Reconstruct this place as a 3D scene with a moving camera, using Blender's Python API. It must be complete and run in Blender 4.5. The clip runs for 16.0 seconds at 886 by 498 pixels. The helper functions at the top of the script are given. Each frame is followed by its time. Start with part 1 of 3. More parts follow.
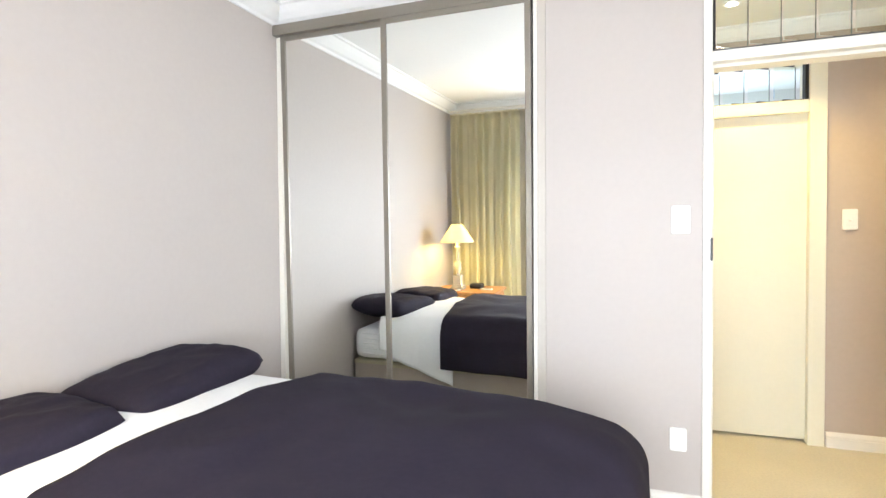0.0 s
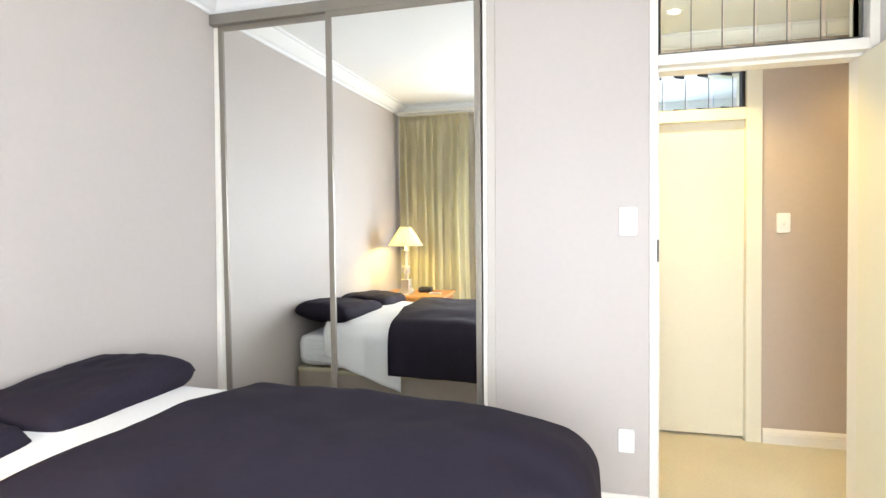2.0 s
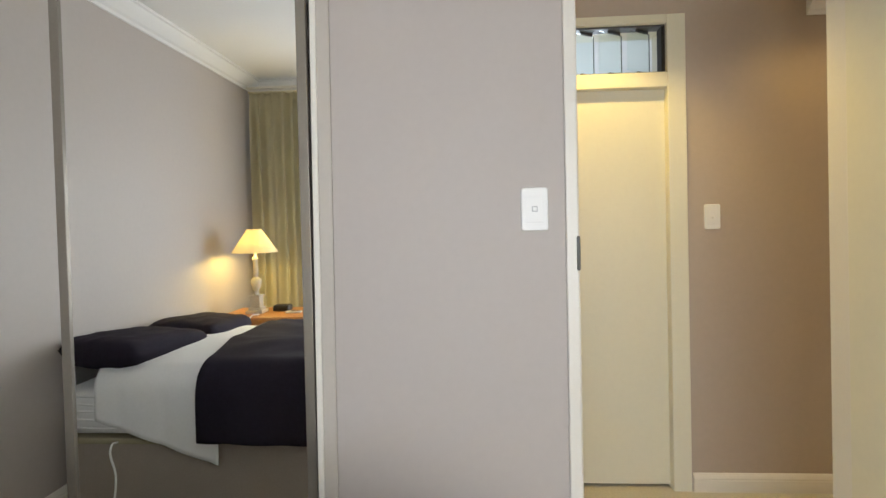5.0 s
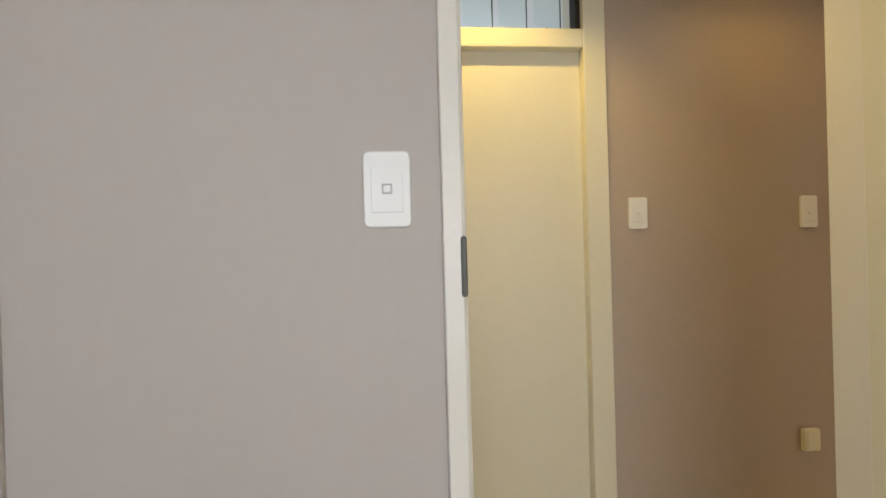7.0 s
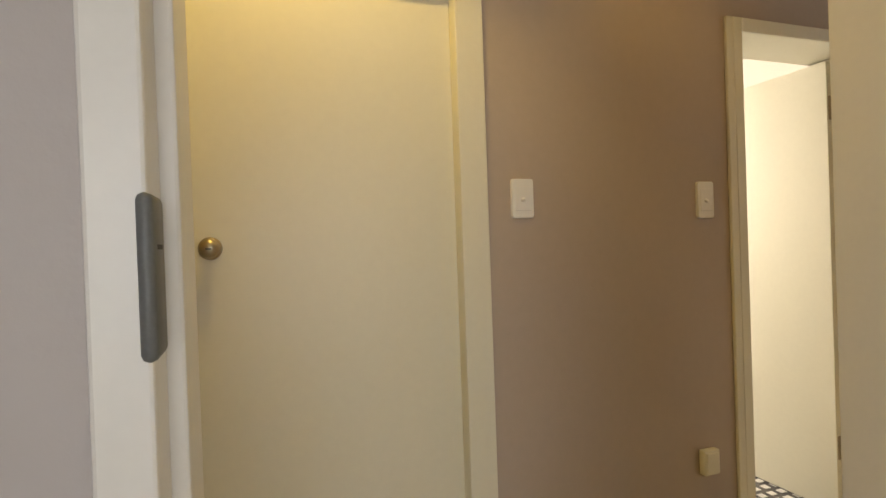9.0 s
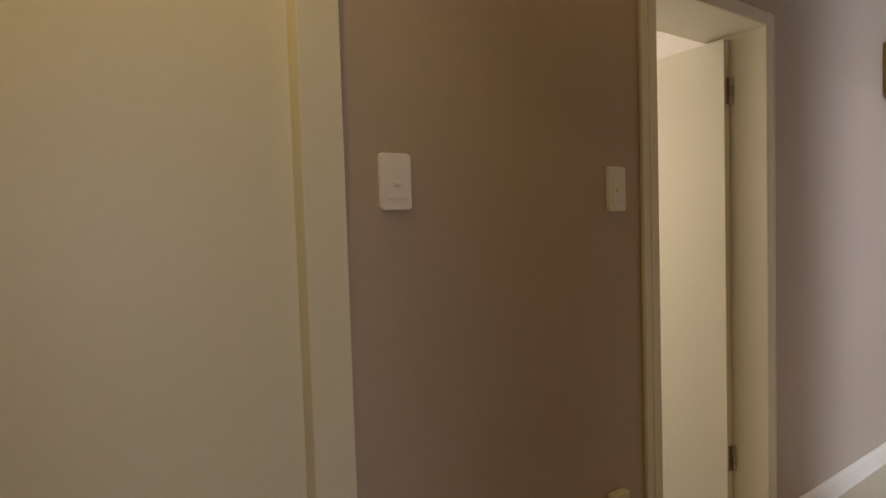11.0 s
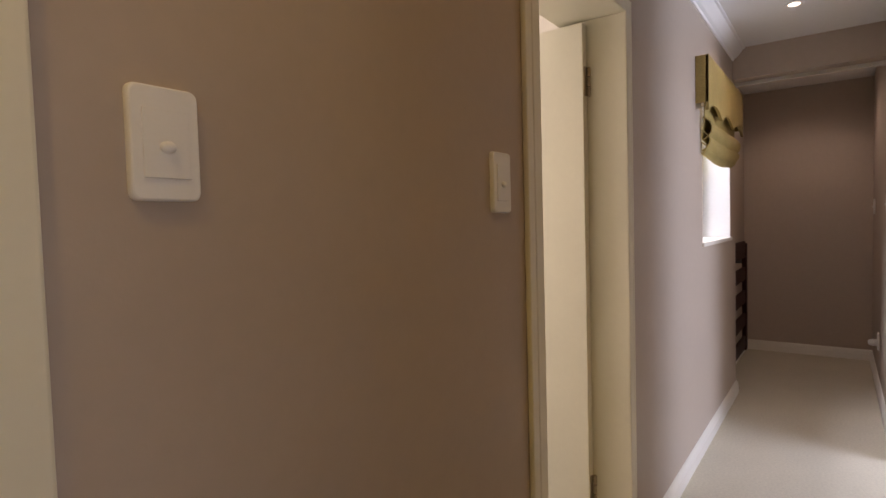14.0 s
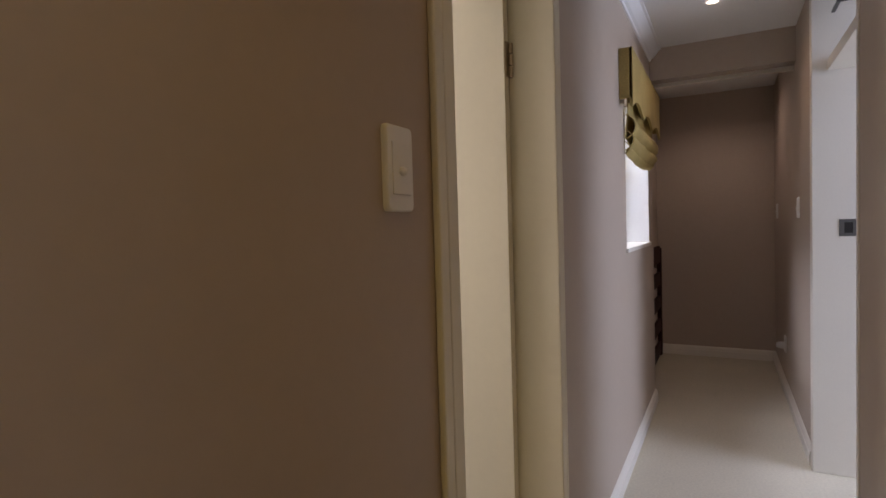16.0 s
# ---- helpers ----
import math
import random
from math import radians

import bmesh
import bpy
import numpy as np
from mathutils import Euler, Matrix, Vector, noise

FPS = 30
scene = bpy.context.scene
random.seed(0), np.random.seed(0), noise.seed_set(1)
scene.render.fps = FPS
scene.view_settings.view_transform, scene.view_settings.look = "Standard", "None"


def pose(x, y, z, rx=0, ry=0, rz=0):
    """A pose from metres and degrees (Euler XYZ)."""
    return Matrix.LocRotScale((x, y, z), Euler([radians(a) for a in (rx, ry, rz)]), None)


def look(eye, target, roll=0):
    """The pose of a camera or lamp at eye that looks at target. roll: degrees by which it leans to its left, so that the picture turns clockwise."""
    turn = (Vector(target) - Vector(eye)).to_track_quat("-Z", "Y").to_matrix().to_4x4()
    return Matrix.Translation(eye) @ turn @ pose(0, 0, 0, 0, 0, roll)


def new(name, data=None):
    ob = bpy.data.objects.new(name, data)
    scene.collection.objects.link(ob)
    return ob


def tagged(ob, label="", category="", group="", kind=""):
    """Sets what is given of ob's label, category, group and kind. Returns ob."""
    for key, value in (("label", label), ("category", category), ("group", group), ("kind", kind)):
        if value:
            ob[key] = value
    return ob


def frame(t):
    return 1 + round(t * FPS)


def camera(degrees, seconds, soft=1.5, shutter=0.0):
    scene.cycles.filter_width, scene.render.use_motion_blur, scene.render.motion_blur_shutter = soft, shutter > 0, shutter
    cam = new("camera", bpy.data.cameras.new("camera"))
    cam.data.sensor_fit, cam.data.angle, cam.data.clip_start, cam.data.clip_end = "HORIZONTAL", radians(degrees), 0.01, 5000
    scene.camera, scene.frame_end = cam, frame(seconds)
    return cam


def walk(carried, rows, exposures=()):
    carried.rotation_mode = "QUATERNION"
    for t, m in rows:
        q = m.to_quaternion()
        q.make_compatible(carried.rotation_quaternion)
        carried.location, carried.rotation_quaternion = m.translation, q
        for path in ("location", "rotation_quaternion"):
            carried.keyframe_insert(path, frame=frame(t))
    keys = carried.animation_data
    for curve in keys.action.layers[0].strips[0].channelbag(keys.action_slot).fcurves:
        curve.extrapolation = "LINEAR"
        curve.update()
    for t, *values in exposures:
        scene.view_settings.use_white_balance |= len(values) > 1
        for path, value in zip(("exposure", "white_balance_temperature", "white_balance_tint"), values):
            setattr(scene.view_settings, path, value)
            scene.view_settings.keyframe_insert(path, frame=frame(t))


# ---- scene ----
cam = camera(78.4, 16.0)
PATH = [
    (0, (-0.289, -2.656, 1.264), (-0.976, -0.779, 1.216), -0.4),
    (0.5, (-0.291, -2.644, 1.26), (-0.932, -0.75, 1.217), -0.3),
    (1, (-0.293, -2.639, 1.253), (-0.89, -0.731, 1.219), -0.4),
    (1.5, (-0.301, -2.624, 1.257), (-0.854, -0.703, 1.22), -0.4),
    (2, (-0.31, -2.58, 1.249), (-0.818, -0.646, 1.217), -0.3),
    (2.5, (-0.325, -2.468, 1.238), (-0.779, -0.52, 1.206), -0.3),
    (3, (-0.32, -2.302, 1.242), (-0.71, -0.341, 1.21), -0.3),
    (3.5, (-0.31, -2.149, 1.235), (-0.639, -0.176, 1.207), -0.4),
    (4, (-0.316, -1.971, 1.233), (-0.581, 0.011, 1.205), -0.4),
    (6.5, (-0.172, -1.086, 1.22), (-0.071, 0.911, 1.224), -1.9),
    (7, (-0.127, -0.908, 1.23), (0.076, 1.082, 1.225), -1.6),
    (7.5, (-0.085, -0.764, 1.227), (0.233, 1.211, 1.219), -1.7),
    (8, (-0.035, -0.649, 1.22), (0.393, 1.305, 1.209), -1.8),
    (8.5, (0.012, -0.508, 1.217), (0.547, 1.419, 1.205), -1.9),
    (9, (0.058, -0.377, 1.211), (0.72, 1.51, 1.194), -2.0),
    (9.5, (0.137, -0.251, 1.222), (0.9, 1.598, 1.188), -2.2),
    (12, (0.369, 0.274, 1.25), (1.681, 1.78, 1.153), -1.5),
    (12.5, (0.43, 0.344, 1.244), (1.823, 1.775, 1.151), -1.6),
    (13, (0.484, 0.416, 1.243), (1.955, 1.768, 1.153), -1.6),
    (13.5, (0.521, 0.478, 1.249), (2.067, 1.744, 1.157), -1.5),
    (14, (0.546, 0.532, 1.249), (2.16, 1.71, 1.16), -1.6),
    (14.5, (0.603, 0.585, 1.243), (2.278, 1.675, 1.159), -1.7),
    (15, (0.689, 0.626, 1.238), (2.408, 1.643, 1.155), -1.7),
    (15.5, (0.777, 0.656, 1.243), (2.528, 1.62, 1.161), -1.7),
    (16, (0.864, 0.681, 1.245), (2.637, 1.604, 1.167), -1.7),
]
walk(cam, [(t, look(eye, target, roll)) for t, eye, target, roll in PATH],
     [(0, 0.8, 6150, 13), (2, 0.78, 6150, 13), (4, 0.22, 6250, 12), (6.4, -0.66, 6550, 14), (7.5, -0.40, 6550, 14), (9, -0.80, 6850, 16), (12, -1.92, 7100, 27), (13, -1.56, 7000, 29), (14, -1.36, 6700, 28), (15, -1.46, 6400, 27), (16, -1.8, 6350, 27)])

# ---- light ----
world = bpy.data.worlds.new("sky")
scene.world = world
world.use_nodes = True
wn = world.node_tree
sky = wn.nodes.new("ShaderNodeTexSky")
sky.sky_type = "NISHITA"
sky.sun_disc = False
sky.sun_elevation = radians(70)
sky.sun_rotation = radians(190)
wn.links.new(sky.outputs[0], wn.nodes["Background"].inputs[0])
wn.nodes["Background"].inputs[1].default_value = 0.12


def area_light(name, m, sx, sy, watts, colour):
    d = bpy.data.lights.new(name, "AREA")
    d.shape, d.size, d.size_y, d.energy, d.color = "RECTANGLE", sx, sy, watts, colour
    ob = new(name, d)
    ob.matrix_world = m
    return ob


def spot_light(name, at, watts, colour, angle=110, blend=0.7):
    d = bpy.data.lights.new(name, "SPOT")
    d.energy, d.color, d.spot_size, d.spot_blend, d.shadow_soft_size = watts, colour, radians(angle), blend, 0.03
    ob = new(name, d)
    ob.location = at
    return ob


sun_data = bpy.data.lights.new("sun", "SUN")
sun_data.energy, sun_data.angle, sun_data.color = 3.0, radians(0.5), (1, 0.95, 0.88)
sun = new("sun", sun_data)
sun.rotation_euler = (radians(20), 0, radians(10))

DAY = (0.93, 0.97, 1.0)
WARM = (1.0, 0.71, 0.18)
area_light("bedroom_window_light", look((-0.1, -3.10, 1.25), (-1.4, -0.3, 0.6)), 2.0, 1.4, 65, DAY)
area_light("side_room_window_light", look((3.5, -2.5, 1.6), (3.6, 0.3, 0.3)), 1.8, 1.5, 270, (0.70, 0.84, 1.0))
area_light("bath_window_light", look((1.75, 3.1, 1.6), (1.9, 1.5, 1.0)), 0.7, 0.9, 76, (1.0, 0.94, 0.80))
area_light("closed_room_window_light", look((0.2, 3.1, 1.6), (0.2, 1.4, 1.9)), 1.2, 1.2, 22, (0.78, 0.9, 1.0))
area_light("corridor_window_light", look((4.15, 2.2, 2.6), (4.1, 0.9, 1.2)), 1.2, 1.0, 230, (0.84, 0.92, 1.0))
spot_light("hall_and_fill_light", (0.17, 0.70, 2.49), 48, WARM, 118, 0.45)
spot_light("hall_and_fill_light", (1.35, 0.66, 2.36), 10, (1.0, 0.66, 0.2), 150)
spot_light("hall_and_fill_light", (4.07, 0.73, 2.36), 18, (1.0, 0.74, 0.5), 150)
# added fill past the beam, brightens the dark corridor end
spot_light("hall_and_fill_light", (5.6, 0.75, 2.36), 24, (1.0, 0.82, 0.64), 150)
bulb = bpy.data.lights.new("bulb", "POINT")
bulb.energy, bulb.color, bulb.shadow_soft_size = 12, (1.0, 0.74, 0.2), 0.03
bulb_ob = new("bulb", bulb)
bulb_ob.location = (-1.995, -2.43, 1.145)


# ---- materials ----
def mat(name, colour, rough=0.6, metal=0.0, var=0.06, scale=6.0, bump=0.0, bump_scale=200.0, spec=0.5):
    m = bpy.data.materials.new(name)
    m.use_nodes = True
    n, l = m.node_tree.nodes, m.node_tree.links
    b = n["Principled BSDF"]
    b.inputs["Roughness"].default_value, b.inputs["Metallic"].default_value = rough, metal
    b.inputs["Specular IOR Level"].default_value = spec
    co = n.new("ShaderNodeTexCoord")
    big, fine, mix, ramp = n.new("ShaderNodeTexNoise"), n.new("ShaderNodeTexNoise"), n.new("ShaderNodeMath"), n.new("ShaderNodeMapRange")
    big.inputs["Scale"].default_value, fine.inputs["Scale"].default_value = scale * 0.25, scale * 12
    big.inputs["Detail"].default_value = 4
    mix.operation = "ADD"
    l.new(co.outputs["Object"], big.inputs["Vector"]), l.new(co.outputs["Object"], fine.inputs["Vector"])
    l.new(big.outputs["Fac"], mix.inputs[0]), l.new(fine.outputs["Fac"], mix.inputs[1])
    ramp.inputs["From Min"].default_value, ramp.inputs["From Max"].default_value = 0.6, 1.4
    ramp.inputs["To Min"].default_value, ramp.inputs["To Max"].default_value = 1 - var, 1 + var
    l.new(mix.outputs[0], ramp.inputs["Value"])
    tint = n.new("ShaderNodeVectorMath")
    tint.operation = "SCALE"
    tint.inputs[0].default_value = colour
    l.new(ramp.outputs[0], tint.inputs["Scale"])
    l.new(tint.outputs[0], b.inputs["Base Color"])
    if bump:
        bt, bn = n.new("ShaderNodeTexNoise"), n.new("ShaderNodeBump")
        bt.inputs["Scale"].default_value, bt.inputs["Detail"].default_value = bump_scale, 3
        bn.inputs["Strength"].default_value, bn.inputs["Distance"].default_value = bump, 0.002
        l.new(co.outputs["Object"], bt.inputs["Vector"]), l.new(bt.outputs["Fac"], bn.inputs["Height"])
        l.new(bn.outputs[0], b.inputs["Normal"])
    return m


WALL = mat("taupe_wall_paint", (0.485, 0.44, 0.41), 0.55, var=0.025, scale=3, bump=0.12, bump_scale=140)
HALL = mat("brown_taupe_hall_paint", (0.46, 0.382, 0.312), 0.5, var=0.03, scale=3, bump=0.12, bump_scale=140)
CEIL = mat("white_ceiling_paint", (0.80, 0.80, 0.79), 0.8, var=0.02, bump=0.08)
TRIM = mat("cream_white_gloss_paint", (0.78, 0.75, 0.68), 0.32, var=0.02, scale=8, bump=0.05, bump_scale=60)
CREAM = mat("cream_door_paint", (0.76, 0.735, 0.60), 0.38, var=0.02, scale=4, bump=0.06, bump_scale=90)
CARPET = mat("beige_carpet", (0.63, 0.585, 0.475), 0.95, var=0.11, scale=7, bump=1.0, bump_scale=420, spec=0.1)
DUVET = mat("charcoal_duvet_cotton", (0.021, 0.017, 0.028), 0.85, var=0.14, scale=5, bump=0.25, bump_scale=500, spec=0.15)
SHEET = mat("white_bed_linen", (0.82, 0.82, 0.82), 0.8, var=0.03, scale=6, bump=0.3, bump_scale=350)
BATTEN = mat("putty_batten_paint", (0.50, 0.46, 0.41), 0.45, var=0.03, scale=5, bump=0.06, bump_scale=90)
GLASSEDGE = mat("ground_glass_edge", (0.16, 0.19, 0.17), 0.3, var=0.1, scale=20)
BASE = mat("taupe_bed_base_fabric", (0.36, 0.31, 0.26), 0.9, var=0.08, scale=12, bump=0.5, bump_scale=500)
GREYFRAME = mat("bronze_grey_aluminium", (0.26, 0.235, 0.20), 0.38, 0.55, var=0.05, scale=10)
# black for the shade in gaps and slots, and for the fanlight side bars
BLACK = mat("black_slot_shade_and_bar", (0.012, 0.011, 0.010), 0.7, var=0.1)
PLASTIC = mat("white_plastic", (0.82, 0.82, 0.80), 0.3, var=0.015, scale=20)
LINE = mat("grey_seam_plastic", (0.58, 0.58, 0.58), 0.5, var=0.02)
STEEL = mat("brushed_grey_steel", (0.15, 0.15, 0.15), 0.38, 0.9, var=0.1, scale=30)
PLATE = mat("dull_grey_plate_metal", (0.15, 0.155, 0.15), 0.5, 0.2, var=0.12, scale=25)
BRASS = mat("aged_brass", (0.42, 0.36, 0.26), 0.3, 0.9, var=0.12, scale=30)
WOOD = mat("honey_pine_wood", (0.42, 0.185, 0.055), 0.4, var=0.18, scale=7, bump=0.15, bump_scale=60)
DARKWOOD = mat("dark_mahogany_wood", (0.035, 0.009, 0.007), 0.55, var=0.3, scale=9, bump=0.15, bump_scale=70, spec=0.2)
CURTAIN = mat("gold_striped_curtain_cloth", (0.84, 0.79, 0.61), 0.75, var=0.1, scale=10, bump=0.3, bump_scale=300)
DRAPE = mat("grey_lining_cloth", (0.66, 0.61, 0.50), 0.8, var=0.08, scale=10, bump=0.3, bump_scale=300)
GOLD = mat("mustard_damask_fabric", (0.40, 0.30, 0.10), 0.6, var=0.28, scale=14, bump=0.35, bump_scale=260)
LAMPBASE = mat("distressed_cream_lamp_paint", (0.62, 0.57, 0.46), 0.5, var=0.22, scale=24, bump=0.3, bump_scale=120)
DARKPLASTIC = mat("black_plastic", (0.02, 0.02, 0.02), 0.35, var=0.1)
TILEDARK = mat("dark_grey_floor_tile", (0.085, 0.08, 0.08), 0.35, var=0.15, scale=12)
TILEWHITE = mat("white_floor_tile", (0.75, 0.74, 0.70), 0.3, var=0.05, scale=12)
BRICK = mat("pale_brick", (0.45, 0.38, 0.34), 0.9, var=0.15, scale=14, bump=0.5, bump_scale=120)
GROUND = mat("garden_ground", (0.16, 0.15, 0.12), 0.95, var=0.3, scale=2)

MIRROR = bpy.data.materials.new("mirror_glass")
MIRROR.use_nodes = True
mb = MIRROR.node_tree.nodes["Principled BSDF"]
mb.inputs["Base Color"].default_value = (0.94, 0.955, 0.935, 1)
mb.inputs["Metallic"].default_value, mb.inputs["Roughness"].default_value = 1.0, 0.006

GLASS = bpy.data.materials.new("clear_glass")
GLASS.use_nodes = True
gb = GLASS.node_tree.nodes["Principled BSDF"]
gb.inputs["Base Color"].default_value = (0.90, 0.96, 0.93, 1)
gb.inputs["Roughness"].default_value, gb.inputs["Transmission Weight"].default_value, gb.inputs["IOR"].default_value = 0.02, 1.0, 1.1

def sheer(m, share):
    """Lets part of the light through a cloth."""
    n, l = m.node_tree.nodes, m.node_tree.links
    tr, mx, p = n.new("ShaderNodeBsdfTranslucent"), n.new("ShaderNodeMixShader"), n["Principled BSDF"]
    l.new(p.inputs["Base Color"].links[0].from_socket, tr.inputs[0])
    mx.inputs[0].default_value = share
    l.new(p.outputs[0], mx.inputs[1]), l.new(tr.outputs[0], mx.inputs[2]), l.new(mx.outputs[0], n["Material Output"].inputs[0])


sheer(CURTAIN, 0.5), sheer(DRAPE, 0.3), sheer(GOLD, 0.12)

SHADE = bpy.data.materials.new("cream_lampshade_cloth")
SHADE.use_nodes = True
sn, sl = SHADE.node_tree.nodes, SHADE.node_tree.links
sd, st, sm = sn.new("ShaderNodeBsdfDiffuse"), sn.new("ShaderNodeBsdfTranslucent"), sn.new("ShaderNodeMixShader")
sd.inputs[0].default_value, st.inputs[0].default_value = (0.75, 0.68, 0.5, 1), (0.8, 0.65, 0.35, 1)
sm.inputs[0].default_value = 0.1
sl.new(sd.outputs[0], sm.inputs[1]), sl.new(st.outputs[0], sm.inputs[2]), sl.new(sm.outputs[0], sn["Material Output"].inputs[0])


def glow(name, colour, strength):
    m = bpy.data.materials.new(name)
    m.use_nodes = True
    b = m.node_tree.nodes["Principled BSDF"]
    b.inputs["Emission Color"].default_value, b.inputs["Emission Strength"].default_value = (*colour, 1), strength
    return m


BULB = glow("lit_lamp_lens", (1.0, 0.85, 0.6), 12)


# ---- building helpers ----
def box(bm, x0, x1, y0, y1, z0, z1, bevel=0.0, seg=2):
    r = bmesh.ops.create_cube(bm, size=1.0, matrix=Matrix.LocRotScale(((x0 + x1) / 2, (y0 + y1) / 2, (z0 + z1) / 2), None, (x1 - x0, y1 - y0, z1 - z0)))
    if bevel:
        edges = {e for v in r["verts"] for e in v.link_edges}
        bmesh.ops.bevel(bm, geom=list(edges), offset=bevel, segments=seg, profile=0.5, affect="EDGES")
    return bm


def boxes(*spans, bevel=0.0):
    bm = bmesh.new()
    for s in spans:
        box(bm, *s, bevel=bevel)
    return bm


def under(ob, parent):
    """Parents ob and keeps its place in the world."""
    if parent is not None:
        ob.parent = parent
        if parent.parent is None:
            ob.matrix_parent_inverse = Matrix.Translation(-parent.location)


def obj(name, bm, material, parent=None, label="", smooth=False):
    me = bpy.data.meshes.new(name)
    bm.normal_update()
    bm.to_mesh(me)
    bm.free()
    me.materials.append(material)
    if smooth:
        me.polygons.foreach_set("use_smooth", [True] * len(me.polygons))
    ob = new(name, me)
    under(ob, parent)
    if label:
        ob["label"] = label
    return ob


def part(name, bm, material, parent, label="", smooth=False):
    return obj(name, bm, material, parent, label, smooth)


def thing(name, at, label, category, group=""):
    ob = new(name)
    ob.location = at
    return tagged(ob, label, category, group)


def structure(name, bm, material, label, category):
    return tagged(obj(name, bm, material), label, category, kind="structure")


def lathe(profile, seg=28, cx=0.0, cy=0.0):
    """A turned shape from (radius, height) pairs."""
    bm = bmesh.new()
    rings = []
    for r, z in profile:
        rings.append([bm.verts.new((cx + r * math.cos(2 * math.pi * i / seg), cy + r * math.sin(2 * math.pi * i / seg), z)) for i in range(seg)])
    for a, b in zip(rings, rings[1:]):
        for i in range(seg):
            bm.faces.new((a[i], a[(i + 1) % seg], b[(i + 1) % seg], b[i]))
    bm.faces.new(rings[0][::-1]), bm.faces.new(rings[-1])
    return bm


def extrude_profile(profile, a, b):
    """Sweeps a closed profile of (out, up) along a straight run from a to b; 'out' points to the left of the run."""
    a, b = Vector(a), Vector(b)
    d = (b - a).normalized()
    out = Vector((-d.y, d.x, 0))
    bm = bmesh.new()
    ends = [[bm.verts.new(p + out * o + Vector((0, 0, u))) for o, u in profile] for p in (a, b)]
    n = len(profile)
    for i in range(n):
        bm.faces.new((ends[0][i], ends[0][(i + 1) % n], ends[1][(i + 1) % n], ends[1][i]))
    bm.faces.new(ends[0]), bm.faces.new(ends[1][::-1])
    bmesh.ops.recalc_face_normals(bm, faces=bm.faces)
    return bm


def join(bms):
    out = bmesh.new()
    for b in bms:
        me = bpy.data.meshes.new("tmp")
        b.to_mesh(me)
        b.free()
        out.from_mesh(me)
        bpy.data.meshes.remove(me)
    return out


def cable(name, pts, radius, material, parent=None):
    cu = bpy.data.curves.new(name, "CURVE")
    cu.dimensions, cu.bevel_depth, cu.bevel_resolution = "3D", radius, 2
    sp = cu.splines.new("BEZIER")
    sp.bezier_points.add(len(pts) - 1)
    for bp, p in zip(sp.bezier_points, pts):
        bp.co, bp.handle_left_type, bp.handle_right_type = p, "AUTO", "AUTO"
    tmp = bpy.data.objects.new("tmp", cu)
    me = bpy.data.meshes.new_from_object(tmp)
    bpy.data.objects.remove(tmp)
    me.name = name
    me.materials.clear()
    me.materials.append(material)
    ob = new(name, me)
    under(ob, parent)
    return ob


# ---- plan ----
XL = -2.275          # headboard wall
YW = -3.20          # window wall
XR = 1.15           # bedroom wall behind the open door
CB = 2.578           # bedroom ceiling
HY = 1.12           # far wall of the hall
RY = 0.30           # near wall of the corridor
CH1, CH2 = 2.52, 2.38   # hall ceiling, corridor ceiling
XE = 6.345           # corridor end
TW = 0.12           # thickness of the bedroom door wall

structure("floor", boxes((-2.6, 6.5, -3.5, 1.34, -0.1, 0.0)), CARPET, "beige cut-pile carpet through bedroom and hall", "floor")
structure("ground", boxes((-60, 60, -60, -3.5, -3.2, -3.0), (-60, 60, 1.33, 60, -3.2, -3.0), (-60, -2.6, -3.5, 1.33, -3.2, -3.0), (6.5, 60, -3.5, 1.33, -3.2, -3.0)), GROUND, "garden ground below the upstairs windows", "ground")

structure("wall_headboard", boxes((XL - 0.15, XL, YW - 0.2, 0.15, 0, CB)), WALL, "taupe painted plaster wall behind the bed", "wall")
structure("wall_window", boxes((XL, -2.2, YW - 0.2, YW, 0, CB), (0.75, XR + 0.15, YW - 0.2, YW, 0, CB), (-2.2, 0.75, YW - 0.2, YW, 0, 0.55), (-2.2, 0.75, YW - 0.2, YW, 2.45, CB)), WALL, "taupe bedroom wall around the curtained window", "wall")
structure("wall_bedroom_side", boxes((XR, XR + 0.15, YW, 0.0, 0, CB)), WALL, "taupe painted bedroom side wall", "wall")
structure("wall_bedroom_door", boxes((-0.765, -0.035, 0, TW, 0, CB), (XL - 0.15, -0.765, 0.15, 0.2, 0, CB), (-0.035, 0.835, 0, TW, 2.50, CB), (0.835, XR + 0.15, 0, TW, 0, CB)), WALL, "taupe painted wall with the bedroom doorway", "wall")
structure("ceiling_bedroom", boxes((XL - 0.15, XR + 0.15, YW - 0.2, TW, CB, CB + 0.15)), CEIL, "smooth white bedroom ceiling", "ceiling")

structure("wall_hall_far", boxes((-0.46, -0.175, HY, HY + 0.22, 0, 2.6), (-0.175, 0.72, HY, HY + 0.22, 2.33, 2.6), (0.72, 1.705, HY, HY + 0.22, 0, 2.6), (1.705, 2.447, HY, HY + 0.22, 1.97, 2.6),
    (2.447, 3.70, HY, HY + 0.22, 0, 2.6), (3.70, 4.62, HY, HY + 0.22, 0, 1.097), (3.70, 4.62, HY, HY + 0.22, 2.0, 2.6), (4.62, 4.84, HY, HY + 0.22, 0, 2.6)), HALL, "taupe painted hall wall with doors and a window", "wall")
structure("wall_stair_side", boxes((4.84, XE + 0.15, 1.25, 1.40, 0, 2.6)), HALL, "taupe wall set back behind the slatted gate", "wall")
